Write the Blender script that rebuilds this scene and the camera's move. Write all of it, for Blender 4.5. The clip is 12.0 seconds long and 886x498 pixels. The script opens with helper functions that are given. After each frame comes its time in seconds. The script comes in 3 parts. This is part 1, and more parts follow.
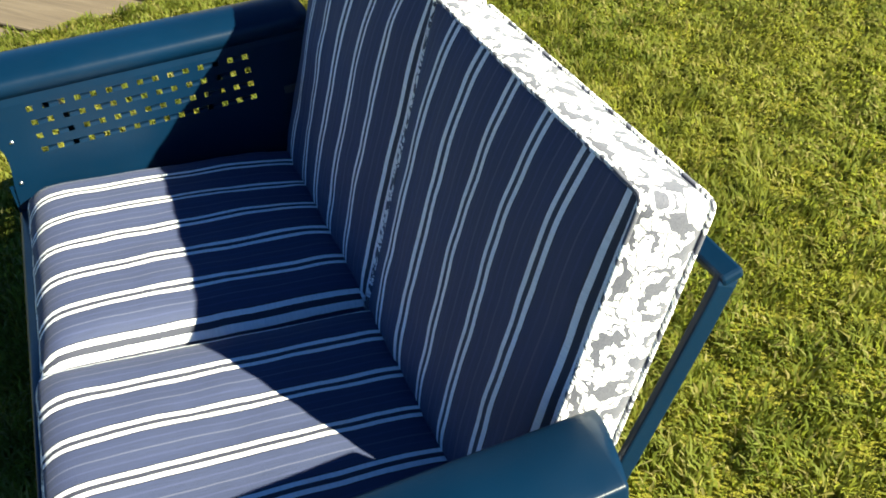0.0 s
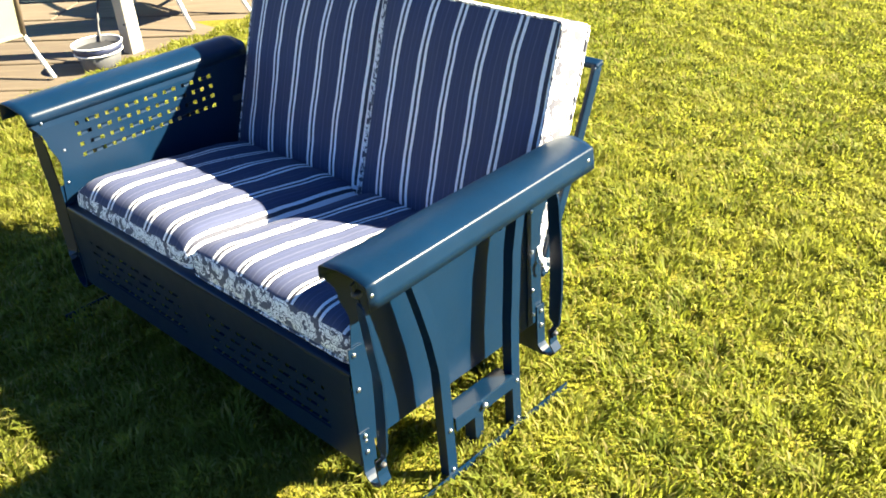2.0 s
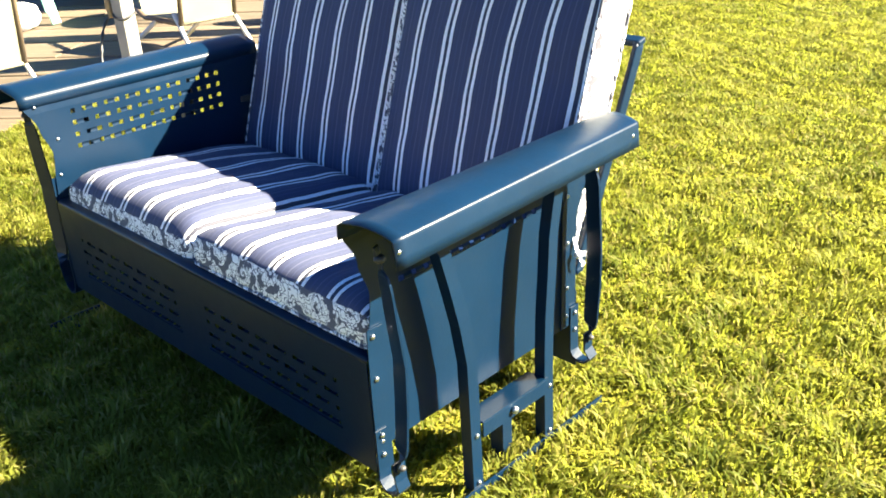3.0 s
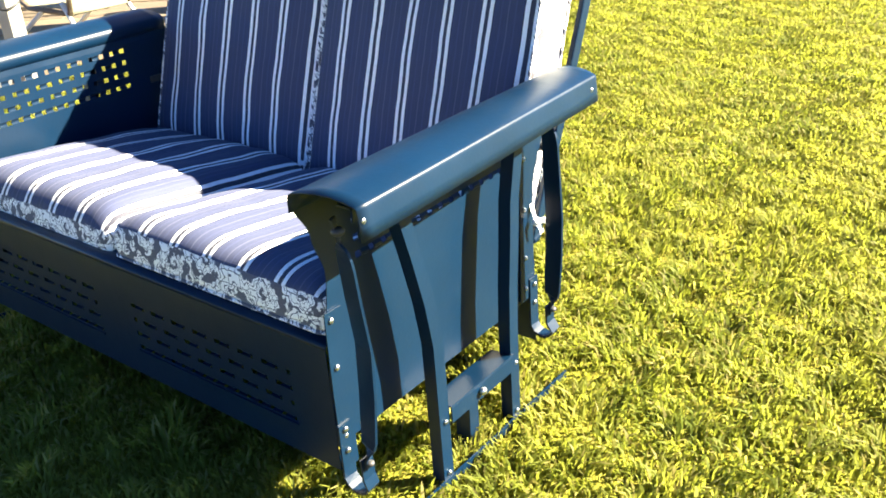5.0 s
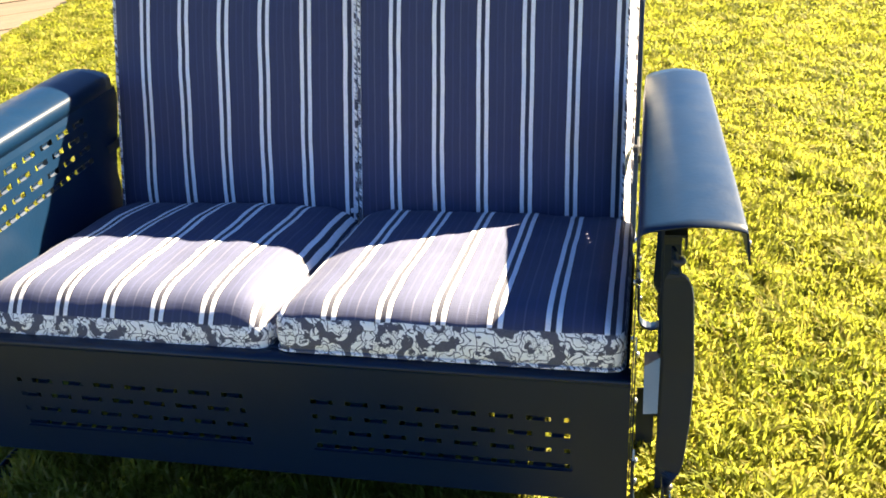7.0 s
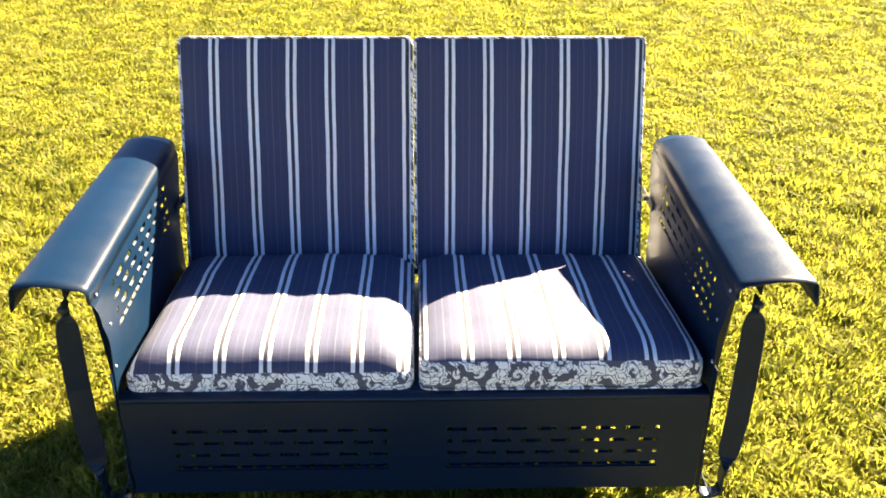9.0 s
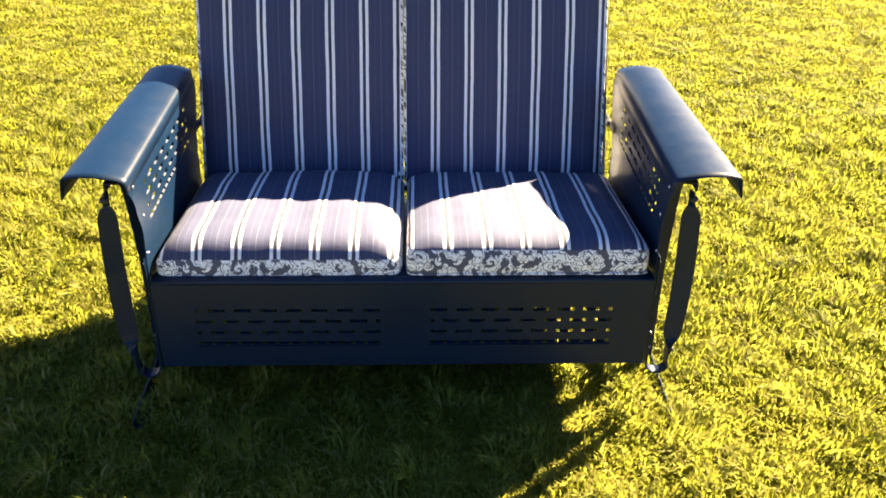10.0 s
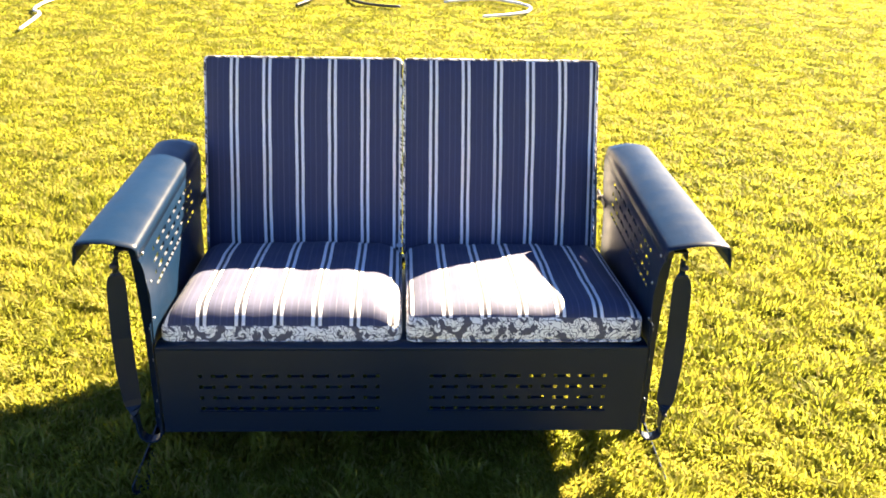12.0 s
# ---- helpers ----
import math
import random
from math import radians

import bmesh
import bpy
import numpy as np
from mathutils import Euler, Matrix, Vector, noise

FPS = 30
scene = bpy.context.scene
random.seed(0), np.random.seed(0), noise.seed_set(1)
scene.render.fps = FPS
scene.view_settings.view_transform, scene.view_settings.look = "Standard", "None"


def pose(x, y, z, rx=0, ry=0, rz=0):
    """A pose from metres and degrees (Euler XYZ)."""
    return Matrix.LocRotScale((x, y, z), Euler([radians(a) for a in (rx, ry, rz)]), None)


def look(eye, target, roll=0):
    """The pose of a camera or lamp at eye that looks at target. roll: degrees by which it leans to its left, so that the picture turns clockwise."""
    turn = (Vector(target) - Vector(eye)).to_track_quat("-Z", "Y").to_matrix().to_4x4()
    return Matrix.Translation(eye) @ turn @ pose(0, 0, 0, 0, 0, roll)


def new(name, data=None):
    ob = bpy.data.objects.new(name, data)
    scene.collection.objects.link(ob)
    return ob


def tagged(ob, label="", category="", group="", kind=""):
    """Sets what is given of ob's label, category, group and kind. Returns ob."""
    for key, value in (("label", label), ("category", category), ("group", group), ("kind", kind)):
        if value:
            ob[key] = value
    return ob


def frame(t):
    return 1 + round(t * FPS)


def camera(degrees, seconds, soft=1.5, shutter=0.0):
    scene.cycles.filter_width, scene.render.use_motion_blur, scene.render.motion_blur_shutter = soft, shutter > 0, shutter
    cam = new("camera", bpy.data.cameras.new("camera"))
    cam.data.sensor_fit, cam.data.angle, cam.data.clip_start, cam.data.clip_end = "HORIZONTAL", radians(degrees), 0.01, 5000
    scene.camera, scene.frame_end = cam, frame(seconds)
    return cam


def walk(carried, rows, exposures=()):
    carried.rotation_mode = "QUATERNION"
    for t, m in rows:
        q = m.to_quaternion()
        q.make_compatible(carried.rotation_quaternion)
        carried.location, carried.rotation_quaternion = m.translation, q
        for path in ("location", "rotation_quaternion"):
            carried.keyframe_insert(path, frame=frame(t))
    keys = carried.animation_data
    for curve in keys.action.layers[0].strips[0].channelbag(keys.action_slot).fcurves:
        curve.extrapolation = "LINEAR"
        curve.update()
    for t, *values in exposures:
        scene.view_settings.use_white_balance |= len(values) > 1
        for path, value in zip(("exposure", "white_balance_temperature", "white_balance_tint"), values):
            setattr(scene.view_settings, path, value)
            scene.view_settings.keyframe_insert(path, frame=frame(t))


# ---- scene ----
cam = camera(50.6, 12.0, 1.75)
PATH = [
    (0, (1.128, 0.288, 1.371), (-0.368, 0.781, 0.139), -5.7),
    (0.5, (1.309, -0.11, 1.412), (-0.099, 0.662, 0.219), -5.6),
    (1, (1.358, -0.414, 1.376), (0.169, 0.561, 0.097), -5.3),
    (1.5, (1.505, -0.651, 1.423), (0.278, 0.464, 0.303), -4.22),
    (2, (1.674, -0.824, 1.453), (0.438, 0.375, 0.437), -4.4),
    (2.5, (1.699, -0.847, 1.41), (0.458, 0.366, 0.416), -3.6),
    (3, (1.567, -0.819, 1.199), (0.286, 0.451, 0.336), -3.15),
    (3.2, (1.517, -0.779, 1.123), (0.214, 0.5, 0.305), -4.32),
    (4.8, (1.446, -0.766, 1.099), (0.198, 0.572, 0.292), -3.54),
    (5, (1.427, -0.796, 1.112), (0.301, 0.598, 0.224), -3.8),
    (5.5, (1.306, -0.951, 1.264), (0.379, 0.524, 0.284), 0.3),
    (6, (1.15, -1.002, 1.309), (0.253, 0.499, 0.339), -3.4),
    (6.5, (0.804, -1.07, 1.253), (0.109, 0.525, 0.266), -7.03),
    (7, (0.554, -1.113, 1.196), (0.145, 0.607, 0.26), -4.1),
    (7.5, (0.308, -1.205, 1.225), (0.078, 0.531, 0.259), -0.8),
    (7.7, (0.242, -1.207, 1.243), (0.026, 0.509, 0.239), -1.96),
    (9.3, (-0.019, -1.462, 1.522), (0.076, 0.288, 0.558), 1.29),
    (9.5, (-0.027, -1.526, 1.532), (0.079, 0.241, 0.601), 1.4),
    (10, (0.024, -1.717, 1.496), (0.083, -0.003, 0.468), 0.8),
    (10.5, (0.01, -1.789, 1.493), (0.081, -0.015, 0.572), 0.9),
    (11, (0.003, -1.788, 1.491), (0.069, 0.01, 0.619), 1.0),
    (11.5, (0.007, -1.808, 1.489), (0.08, -0.011, 0.616), 1.2),
    (12, (-0.01, -1.789, 1.494), (0.081, 0.01, 0.624), 1.5),
]
walk(cam, [(t, look(eye, target, roll)) for t, eye, target, roll in PATH],
     [(0, 2.27, 5480, 1), (0.5, 2.36, 5500, 1.5), (1, 2.66, 5640, 2.5), (1.5, 3.02, 5850, 5), (2.5, 3.36, 5950, 9), (5.5, 3.52, 5950, 10), (6.3, 3.50, 6250, 12), (7, 3.50, 6600, 14), (9.5, 3.55, 6900, 17), (10, 3.46, 6950, 18), (10.6, 3.58, 6980, 18), (12, 3.65, 7050, 19)])

# ---------------------------------------------------------------- light
SUN_DIR = Vector((1.10, 0.975, 1.0)).normalized()
world = bpy.data.worlds.new("sky")
scene.world = world
world.use_nodes = True
wn = world.node_tree.nodes
sky = wn.new("ShaderNodeTexSky")
sky.sky_type = "NISHITA"
sky.sun_disc = False
sky.sun_elevation = math.asin(SUN_DIR.z)
sky.sun_rotation = math.atan2(SUN_DIR.x, SUN_DIR.y)
sky.air_density, sky.dust_density, sky.ozone_density = 0.75, 0.1, 10.0
wn["Background"].inputs["Strength"].default_value = 0.0245
world.node_tree.links.new(sky.outputs[0], wn["Background"].inputs["Color"])
sun = new("sun", bpy.data.lights.new("sun", "SUN"))
sun.data.energy, sun.data.angle, sun.data.color = 5.0, radians(0.55), (1.0, 0.84, 0.56)
sun.matrix_world = look(SUN_DIR * 20, (0, 0, 0))


# ---------------------------------------------------------------- node helpers
class Nodes:
    """A small wrapper to write node materials in few lines."""

    def __init__(self, name):
        self.mat = bpy.data.materials.new(name)
        self.mat.use_nodes = True
        self.t = self.mat.node_tree
        self.bsdf = self.t.nodes["Principled BSDF"]

    def put(self, socket, value):
        if hasattr(value, "is_output"):
            self.t.links.new(value, socket)
        else:
            socket.default_value = value

    def add(self, kind, **sockets):
        n = self.t.nodes.new("ShaderNode" + kind)
        for k, v in sockets.items():
            self.put(n.inputs[int(k[1:])] if k[0] == "i" and k[1:].isdigit() else n.inputs[k.replace("_", " ")], v)
        return n

    def math(self, op, a, b=0.0, c=None):
        n = self.t.nodes.new("ShaderNodeMath")
        n.operation = op
        self.put(n.inputs[0], a)
        self.put(n.inputs[1], b)
        if c is not None:
            self.put(n.inputs[2], c)
        return n.outputs[0]

    def coord(self, which="Object"):
        return self.t.nodes.new("ShaderNodeTexCoord").outputs[which]

    def noise(self, vec, scale, detail=3.0, rough=0.55, out="Fac", distort=0.0):
        n = self.add("TexNoise", Vector=vec, Scale=scale, Detail=detail, Roughness=rough, Distortion=distort)
        return n.outputs[out]

    def scaled(self, vec, xyz, loc=(0, 0, 0)):
        n = self.add("Mapping", Vector=vec, Scale=xyz, Location=loc)
        return n.outputs[0]

    def ramp(self, fac, *stops):
        n = self.add("ValToRGB", Fac=fac)
        els = n.color_ramp.elements
        while len(els) < len(stops):
            els.new(0.5)
        for e, (p, c) in zip(els, stops):
            e.position, e.color = p, (*c, 1) if len(c) == 3 else c
        return n.outputs[0]

    def mix(self, fac, a, b):
        n = self.t.nodes.new("ShaderNodeMix")
        n.data_type = "RGBA"
        self.put(n.inputs[0], fac)
        for s, v in ((n.inputs[6], a), (n.inputs[7], b)):
            self.put(s, (*v, 1) if isinstance(v, tuple) and len(v) == 3 else v)
        return n.outputs[2]

    def bump(self, height, strength=0.3, dist=0.002):
        n = self.add("Bump", Strength=strength, Distance=dist, Height=height)
        self.put(self.bsdf.inputs["Normal"], n.outputs[0])

    def set(self, **kw):
        for k, v in kw.items():
            if isinstance(v, tuple) and len(v) == 3:
                v = (*v, 1)
            self.put(self.bsdf.inputs[k.replace("_", " ")], v)
        return self.mat


def painted(name, dark, light, rough=0.3, chips=0.0):
    m = Nodes(name)
    c = m.coord()
    big = m.noise(c, 5, 4)
    fine = m.noise(c, 160, 2)
    col = m.ramp(big, (0.3, dark), (0.75, light))
    if chips:
        spots = m.ramp(m.noise(c, 60, 5, 0.7), (0.72, (0, 0, 0)), (0.76, (1, 1, 1)))
        col = m.mix(m.math("MULTIPLY", spots, chips), col, (0.12, 0.10, 0.08))
    m.bump(m.math("ADD", fine, m.math("MULTIPLY", m.noise(c, 14, 2), 3.0)), 0.12, 0.0015)
    r = m.math("MULTIPLY_ADD", m.noise(c, 22, 4), 0.16, rough - 0.06)
    return m.set(Base_Color=col, Roughness=r)


BLUE = painted("blue_enamel", (0.0014, 0.0104, 0.0288), (0.0020, 0.0138, 0.0378), 0.35)
BLUE.node_tree.nodes["Principled BSDF"].inputs["Specular IOR Level"].default_value = 0.28
BLUE.node_tree.nodes["Principled BSDF"].inputs["Coat Weight"].default_value = 0.03
BLUE.node_tree.nodes["Principled BSDF"].inputs["Coat Roughness"].default_value = 0.16
STEEL = Nodes("zinc_bolt").set(Base_Color=(0.55, 0.56, 0.58), Metallic=1.0, Roughness=0.32)


def striped(name, first, period):
    """Navy outdoor weave with pairs of pale stripes along y."""
    m = Nodes(name)
    c = m.coord()
    sep = m.add("SeparateXYZ", Vector=c)
    wob = m.math("MULTIPLY_ADD", m.noise(c, 9, 2), 0.004, -0.002)
    x = m.math("ADD", sep.outputs[0], wob)
    p = m.math("FRACT", m.math("DIVIDE", m.math("SUBTRACT", x, first - period * 10.5), period))
    d = m.math("MULTIPLY", m.math("ABSOLUTE", m.math("SUBTRACT", p, 0.5)), period)
    line = m.math("MULTIPLY", m.math("GREATER_THAN", d, 0.0040), m.math("LESS_THAN", d, 0.0118))
    core = m.math("LESS_THAN", d, 0.0040)
    edge = m.math("MULTIPLY", m.math("GREATER_THAN", d, 0.0118), m.math("LESS_THAN", d, 0.0140))
    pins = m.math("GREATER_THAN", d, period * 0.5 - 0.0013)
    faint = m.math("LESS_THAN", m.math("ABSOLUTE", m.math("SUBTRACT", d, period * 0.33)), 0.0016)
    threads = m.noise(m.scaled(c, (900, 40, 40)), 1, 2)
    cross = m.noise(m.scaled(c, (60, 700, 60)), 1, 2)
    fade = m.noise(c, 7, 4)
    navy = m.ramp(threads, (0.25, (0.010, 0.018, 0.062)), (0.8, (0.0215, 0.0325, 0.107)))
    navy = m.mix(m.math("MULTIPLY", fade, 0.30), navy, (0.022, 0.028, 0.064))
    pale = m.ramp(cross, (0.2, (0.74, 0.73, 0.73)), (0.7, (0.93, 0.92, 0.91)))
    col = m.mix(m.math("MULTIPLY", pins, 0.13), navy, (0.34, 0.34, 0.42))
    col = m.mix(m.math("MULTIPLY", faint, 0.25), col, (0.06, 0.07, 0.18))
    col = m.mix(m.math("MULTIPLY", m.math("MAXIMUM", core, edge), 0.9), col, (0.012, 0.013, 0.030))
    col = m.mix(line, col, pale)
    m.bump(m.math("ADD", m.math("ADD", threads, cross), m.math("MULTIPLY", m.noise(c, 25, 3), 2.0)), 0.28, 0.0015)
    return m.set(Base_Color=col, Roughness=0.82, Specular_IOR_Level=1.0, Sheen_Weight=0.04, Sheen_Roughness=0.4)


def floral(name):
    """Damask border: cream acanthus scrolls with thin dark outlines on a grey-navy ground."""
    m = Nodes(name)
    c = m.coord()
    sep = m.add("SeparateXYZ", Vector=c)
    flat = m.add("CombineXYZ", X=m.math("ADD", sep.outputs[0], sep.outputs[1]), Y=sep.outputs[2]).outputs[0]
    warp = m.add("VectorMath", i0=m.noise(flat, 26, 3, 0.6, "Color"), i1=(0.5, 0.5, 0.5))
    warp.operation = "SUBTRACT"
    w2 = m.add("VectorMath", i0=warp.outputs[0])
    w2.operation = "SCALE"
    w2.inputs["Scale"].default_value = 0.012
    p = m.add("VectorMath", i0=flat, i1=w2.outputs[0]).outputs[0]

    def scroll(scale, turns, lobes):
        """Spiral leaf in each cell: returns its field, positive inside the leaf, and its distance from the centre."""
        v = m.add("TexVoronoi", Vector=p, Scale=scale, Randomness=0.8)
        v.voronoi_dimensions = "2D"
        rel = m.add("VectorMath", i0=p, i1=v.outputs["Position"])
        rel.operation = "SUBTRACT"
        q = m.add("SeparateXYZ", Vector=rel.outputs[0])
        ang = m.math("ARCTAN2", q.outputs[1], q.outputs[0])
        hue = m.add("SeparateXYZ", Vector=v.outputs["Color"])
        d = m.math("MULTIPLY", v.outputs["Distance"], 1.0)
        lnd = m.math("LOGARITHM", m.math("ADD", d, 0.06), math.e)
        phase = m.math("ADD", m.math("ADD", ang, m.math("MULTIPLY", hue.outputs[0], 6.283)), m.math("MULTIPLY", lnd, turns))
        body = m.math("SINE", phase)
        saw = m.math("MULTIPLY", m.math("SINE", m.math("ADD", m.math("MULTIPLY", ang, lobes), m.math("MULTIPLY", lnd, -6.0))), 0.34)
        return m.math("ADD", body, saw), d

    a, _ = scroll(13.0, 5.0, 9.0)
    b, db = scroll(38.0, 2.2, 5.0)
    leaf = m.math("GREATER_THAN", a, -0.20)
    cell = m.add("TexVoronoi", Vector=p, Scale=46.0, Randomness=0.9)
    cell.voronoi_dimensions, cell.feature = "2D", "DISTANCE_TO_EDGE"
    petals = m.math("GREATER_THAN", cell.outputs["Distance"], 0.030)
    vein = m.math("GREATER_THAN", m.math("ABSOLUTE", m.math("SUBTRACT", a, 0.50)), 0.09)
    sprig = m.math("MULTIPLY", m.math("GREATER_THAN", b, 0.1), m.math("LESS_THAN", db, 0.40))
    sprig = m.math("MULTIPLY", sprig, m.math("LESS_THAN", a, -0.42))
    pattern = m.math("MAXIMUM", m.math("MULTIPLY", m.math("MULTIPLY", leaf, vein), petals), sprig)
    weave = m.noise(m.scaled(c, (500, 500, 500)), 1, 2)
    cream = m.ramp(weave, (0.3, (0.84, 0.83, 0.81)), (0.75, (0.95, 0.94, 0.92)))
    ground_c = m.ramp(weave, (0.3, (0.068, 0.070, 0.095)), (0.75, (0.115, 0.113, 0.142)))
    m.bump(m.math("ADD", weave, m.math("MULTIPLY", pattern, 0.5)), 0.25, 0.001)
    return m.set(Base_Color=m.mix(pattern, ground_c, cream), Roughness=0.85, Sheen_Weight=0.2)


HALF = 0.265
SEAT_CLOTH = striped("seat_stripe", -HALF + 0.087, 0.0855)
BACK_CLOTH = striped("back_stripe", -0.259 + 0.077, 0.0865)
DAMASK = floral("damask")


def lawn_blades():
    m = Nodes("grass_blade")
    geo = m.t.nodes.new("ShaderNodeNewGeometry")
    rnd = geo.outputs["Random Per Island"]
    patch = m.noise(geo.outputs["Position"], 1.7, 4, 0.6)
    col = m.ramp(rnd, (0.0, (0.089, 0.118, 0.013)), (0.3, (0.137, 0.167, 0.023)), (0.7, (0.198, 0.226, 0.038)), (0.76, (0.251, 0.268, 0.059)), (0.84, (0.250, 0.205, 0.060)), (1.0, (0.360, 0.325, 0.130)))
    dry = m.ramp(patch, (0.40, (0, 0, 0)), (0.66, (1, 1, 1)))
    col = m.mix(m.math("MULTIPLY", dry, 0.50), col, (0.332, 0.309, 0.055))
    bare = m.ramp(m.noise(geo.outputs["Position"], 4.5, 5, 0.65), (0.60, (0, 0, 0)), (0.74, (1, 1, 1)))
    col = m.mix(m.math("MULTIPLY", bare, 0.5), col, (0.278, 0.226, 0.048))
    # darker lush clumps, deepened to carry the shade of gaps between them
    lush_shade = m.ramp(m.noise(geo.outputs["Position"], 8.5, 4, 0.6), (0.52, (0, 0, 0)), (0.68, (1, 1, 1)))
    col = m.mix(m.math("MULTIPLY", lush_shade, 0.62), col, (0.063, 0.087, 0.010))
    m.set(Base_Color=col, Roughness=0.55, Specular_IOR_Level=0.10)
    tr = m.add("BsdfTranslucent", Color=m.mix(0.5, col, (0.362, 0.383, 0.033)))
    mx = m.add("MixShader", Fac=0.60)
    m.t.links.new(m.bsdf.outputs[0], mx.inputs[1])
    m.t.links.new(tr.outputs[0], mx.inputs[2])
    m.t.links.new(mx.outputs[0], m.t.nodes["Material Output"].inputs["Surface"])
    return m.mat


def soil():
    m = Nodes("lawn_soil")
    g = m.t.nodes.new("ShaderNodeNewGeometry").outputs["Position"]
    a = m.noise(g, 2.2, 5, 0.65)
    b = m.noise(g, 55, 4, 0.7)
    col = m.mix(b, m.ramp(a, (0.3, (0.105, 0.105, 0.012)), (0.7, (0.150, 0.135, 0.020))), (0.19, 0.175, 0.020))
    m.bump(m.math("ADD", b, m.noise(g, 220, 3)), 0.5, 0.012)
    return m.set(Base_Color=col, Roughness=0.9, Specular_IOR_Level=0.06)


GRASS, SOIL = lawn_blades(), soil()


def weathered_wood():
    m = Nodes("weathered_plank")
    c = m.coord()
    info = m.t.nodes.new("ShaderNodeObjectInfo").outputs["Random"]
    grain = m.noise(m.scaled(c, (2.2, 34, 34)), 1, 5, 0.65, distort=0.6)
    stain = m.noise(c, 2.5, 4)
    col = m.ramp(grain, (0.25, (0.062, 0.044, 0.027)), (0.55, (0.120, 0.090, 0.058)), (0.8, (0.170, 0.132, 0.088)))
    col = m.mix(m.math("MULTIPLY", stain, 0.4), col, (0.11, 0.085, 0.058))
    tone = m.math("MULTIPLY_ADD", info, 0.30, 0.80)
    hsv = m.add("HueSaturation", Color=col, Value=tone)
    m.bump(grain, 0.5, 0.004)
    return m.set(Base_Color=hsv.outputs[0], Roughness=0.8)


WOOD = weathered_wood()
POST = painted("greyed_post_paint", (0.26, 0.24, 0.21), (0.38, 0.355, 0.31), 0.6, 0.3)
WHITE = painted("white_paint", (0.52, 0.51, 0.48), (0.64, 0.63, 0.60), 0.5, 0.15)
CREAM = painted("cream_sling", (0.20, 0.185, 0.120), (0.24, 0.22, 0.150), 0.75)
BROWN = painted("brown_tube", (0.10, 0.075, 0.05), (0.15, 0.11, 0.075), 0.45)
# near-black wood: shade put into the thick post's colour; also the dark plank bed
SHADE_DARK = painted("shade_dark_wood", (0.020, 0.016, 0.012), (0.036, 0.029, 0.022), 0.6)
# dark blue-grey that carries the shade at the patio's far end
SHADE_SLATE = painted("shade_slate_blue", (0.030, 0.042, 0.052), (0.045, 0.060, 0.072), 0.55)
DARK = painted("dark_metal", (0.020, 0.020, 0.022), (0.04, 0.04, 0.042), 0.5)
MINT = painted("mint_plastic", (0.23, 0.50, 0.40), (0.30, 0.58, 0.47), 0.5)
GALV = painted("grey_pail", (0.06, 0.06, 0.065), (0.11, 0.11, 0.115), 0.5, 0.5)
NAVY = painted("navy_band", (0.012, 0.016, 0.045), (0.02, 0.026, 0.07), 0.5)
PLASTIC = painted("white_plastic", (0.74, 0.74, 0.75), (0.82, 0.82, 0.83), 0.4)
ROPE = painted("tan_rope", (0.30, 0.20, 0.10), (0.42, 0.29, 0.16), 0.9)
CLOTH = painted("white_cloth", (0.70, 0.70, 0.72), (0.80, 0.80, 0.82), 0.9)


# ---------------------------------------------------------------- mesh helpers
def part(name, bm, material, parent=None, label="", smooth=False):
    me = bpy.data.meshes.new(name)
    bmesh.ops.recalc_face_normals(bm, faces=bm.faces[:])
    bm.to_mesh(me)
    bm.free()
    for mt in material if isinstance(material, (list, tuple)) else [material]:
        me.materials.append(mt)
    if smooth:
        me.polygons.foreach_set("use_smooth", [True] * len(me.polygons))
    ob = new(name, me)
    ob.parent = parent
    return tagged(ob, label) if label else ob


def thing(name, at, label, category, group=""):
    e = new(name)
    e.empty_display_size = 0.1
    e.matrix_basis = at if isinstance(at, Matrix) else Matrix.Translation(at)
    return tagged(e, label, category, group)


def thick(ob, t, offset=0.0):
    md = ob.modifiers.new("sheet", "SOLIDIFY")
    md.thickness, md.offset = t, offset
    return ob


def rounded(ob, w=0.002, seg=2):
    md = ob.modifiers.new("edge", "BEVEL")
    md.width, md.segments, md.limit_method = w, seg, "ANGLE"
    return ob


def box(sx, sy, sz, at=(0, 0, 0), bm=None, turn=None):
    bm = bm or bmesh.new()
    m = Matrix.Translation(at) @ (turn or Matrix()) @ Matrix.Diagonal((sx, sy, sz, 1))
    bmesh.ops.create_cube(bm, size=1, matrix=m)
    return bm


def ball(r, at, bm=None, flat=(1, 1, 1), seg=10):
    bm = bm or bmesh.new()
    bmesh.ops.create_uvsphere(bm, u_segments=seg, v_segments=max(5, seg // 2), radius=r,
                              matrix=Matrix.Translation(at) @ Matrix.Diagonal((*flat, 1)))
    return bm


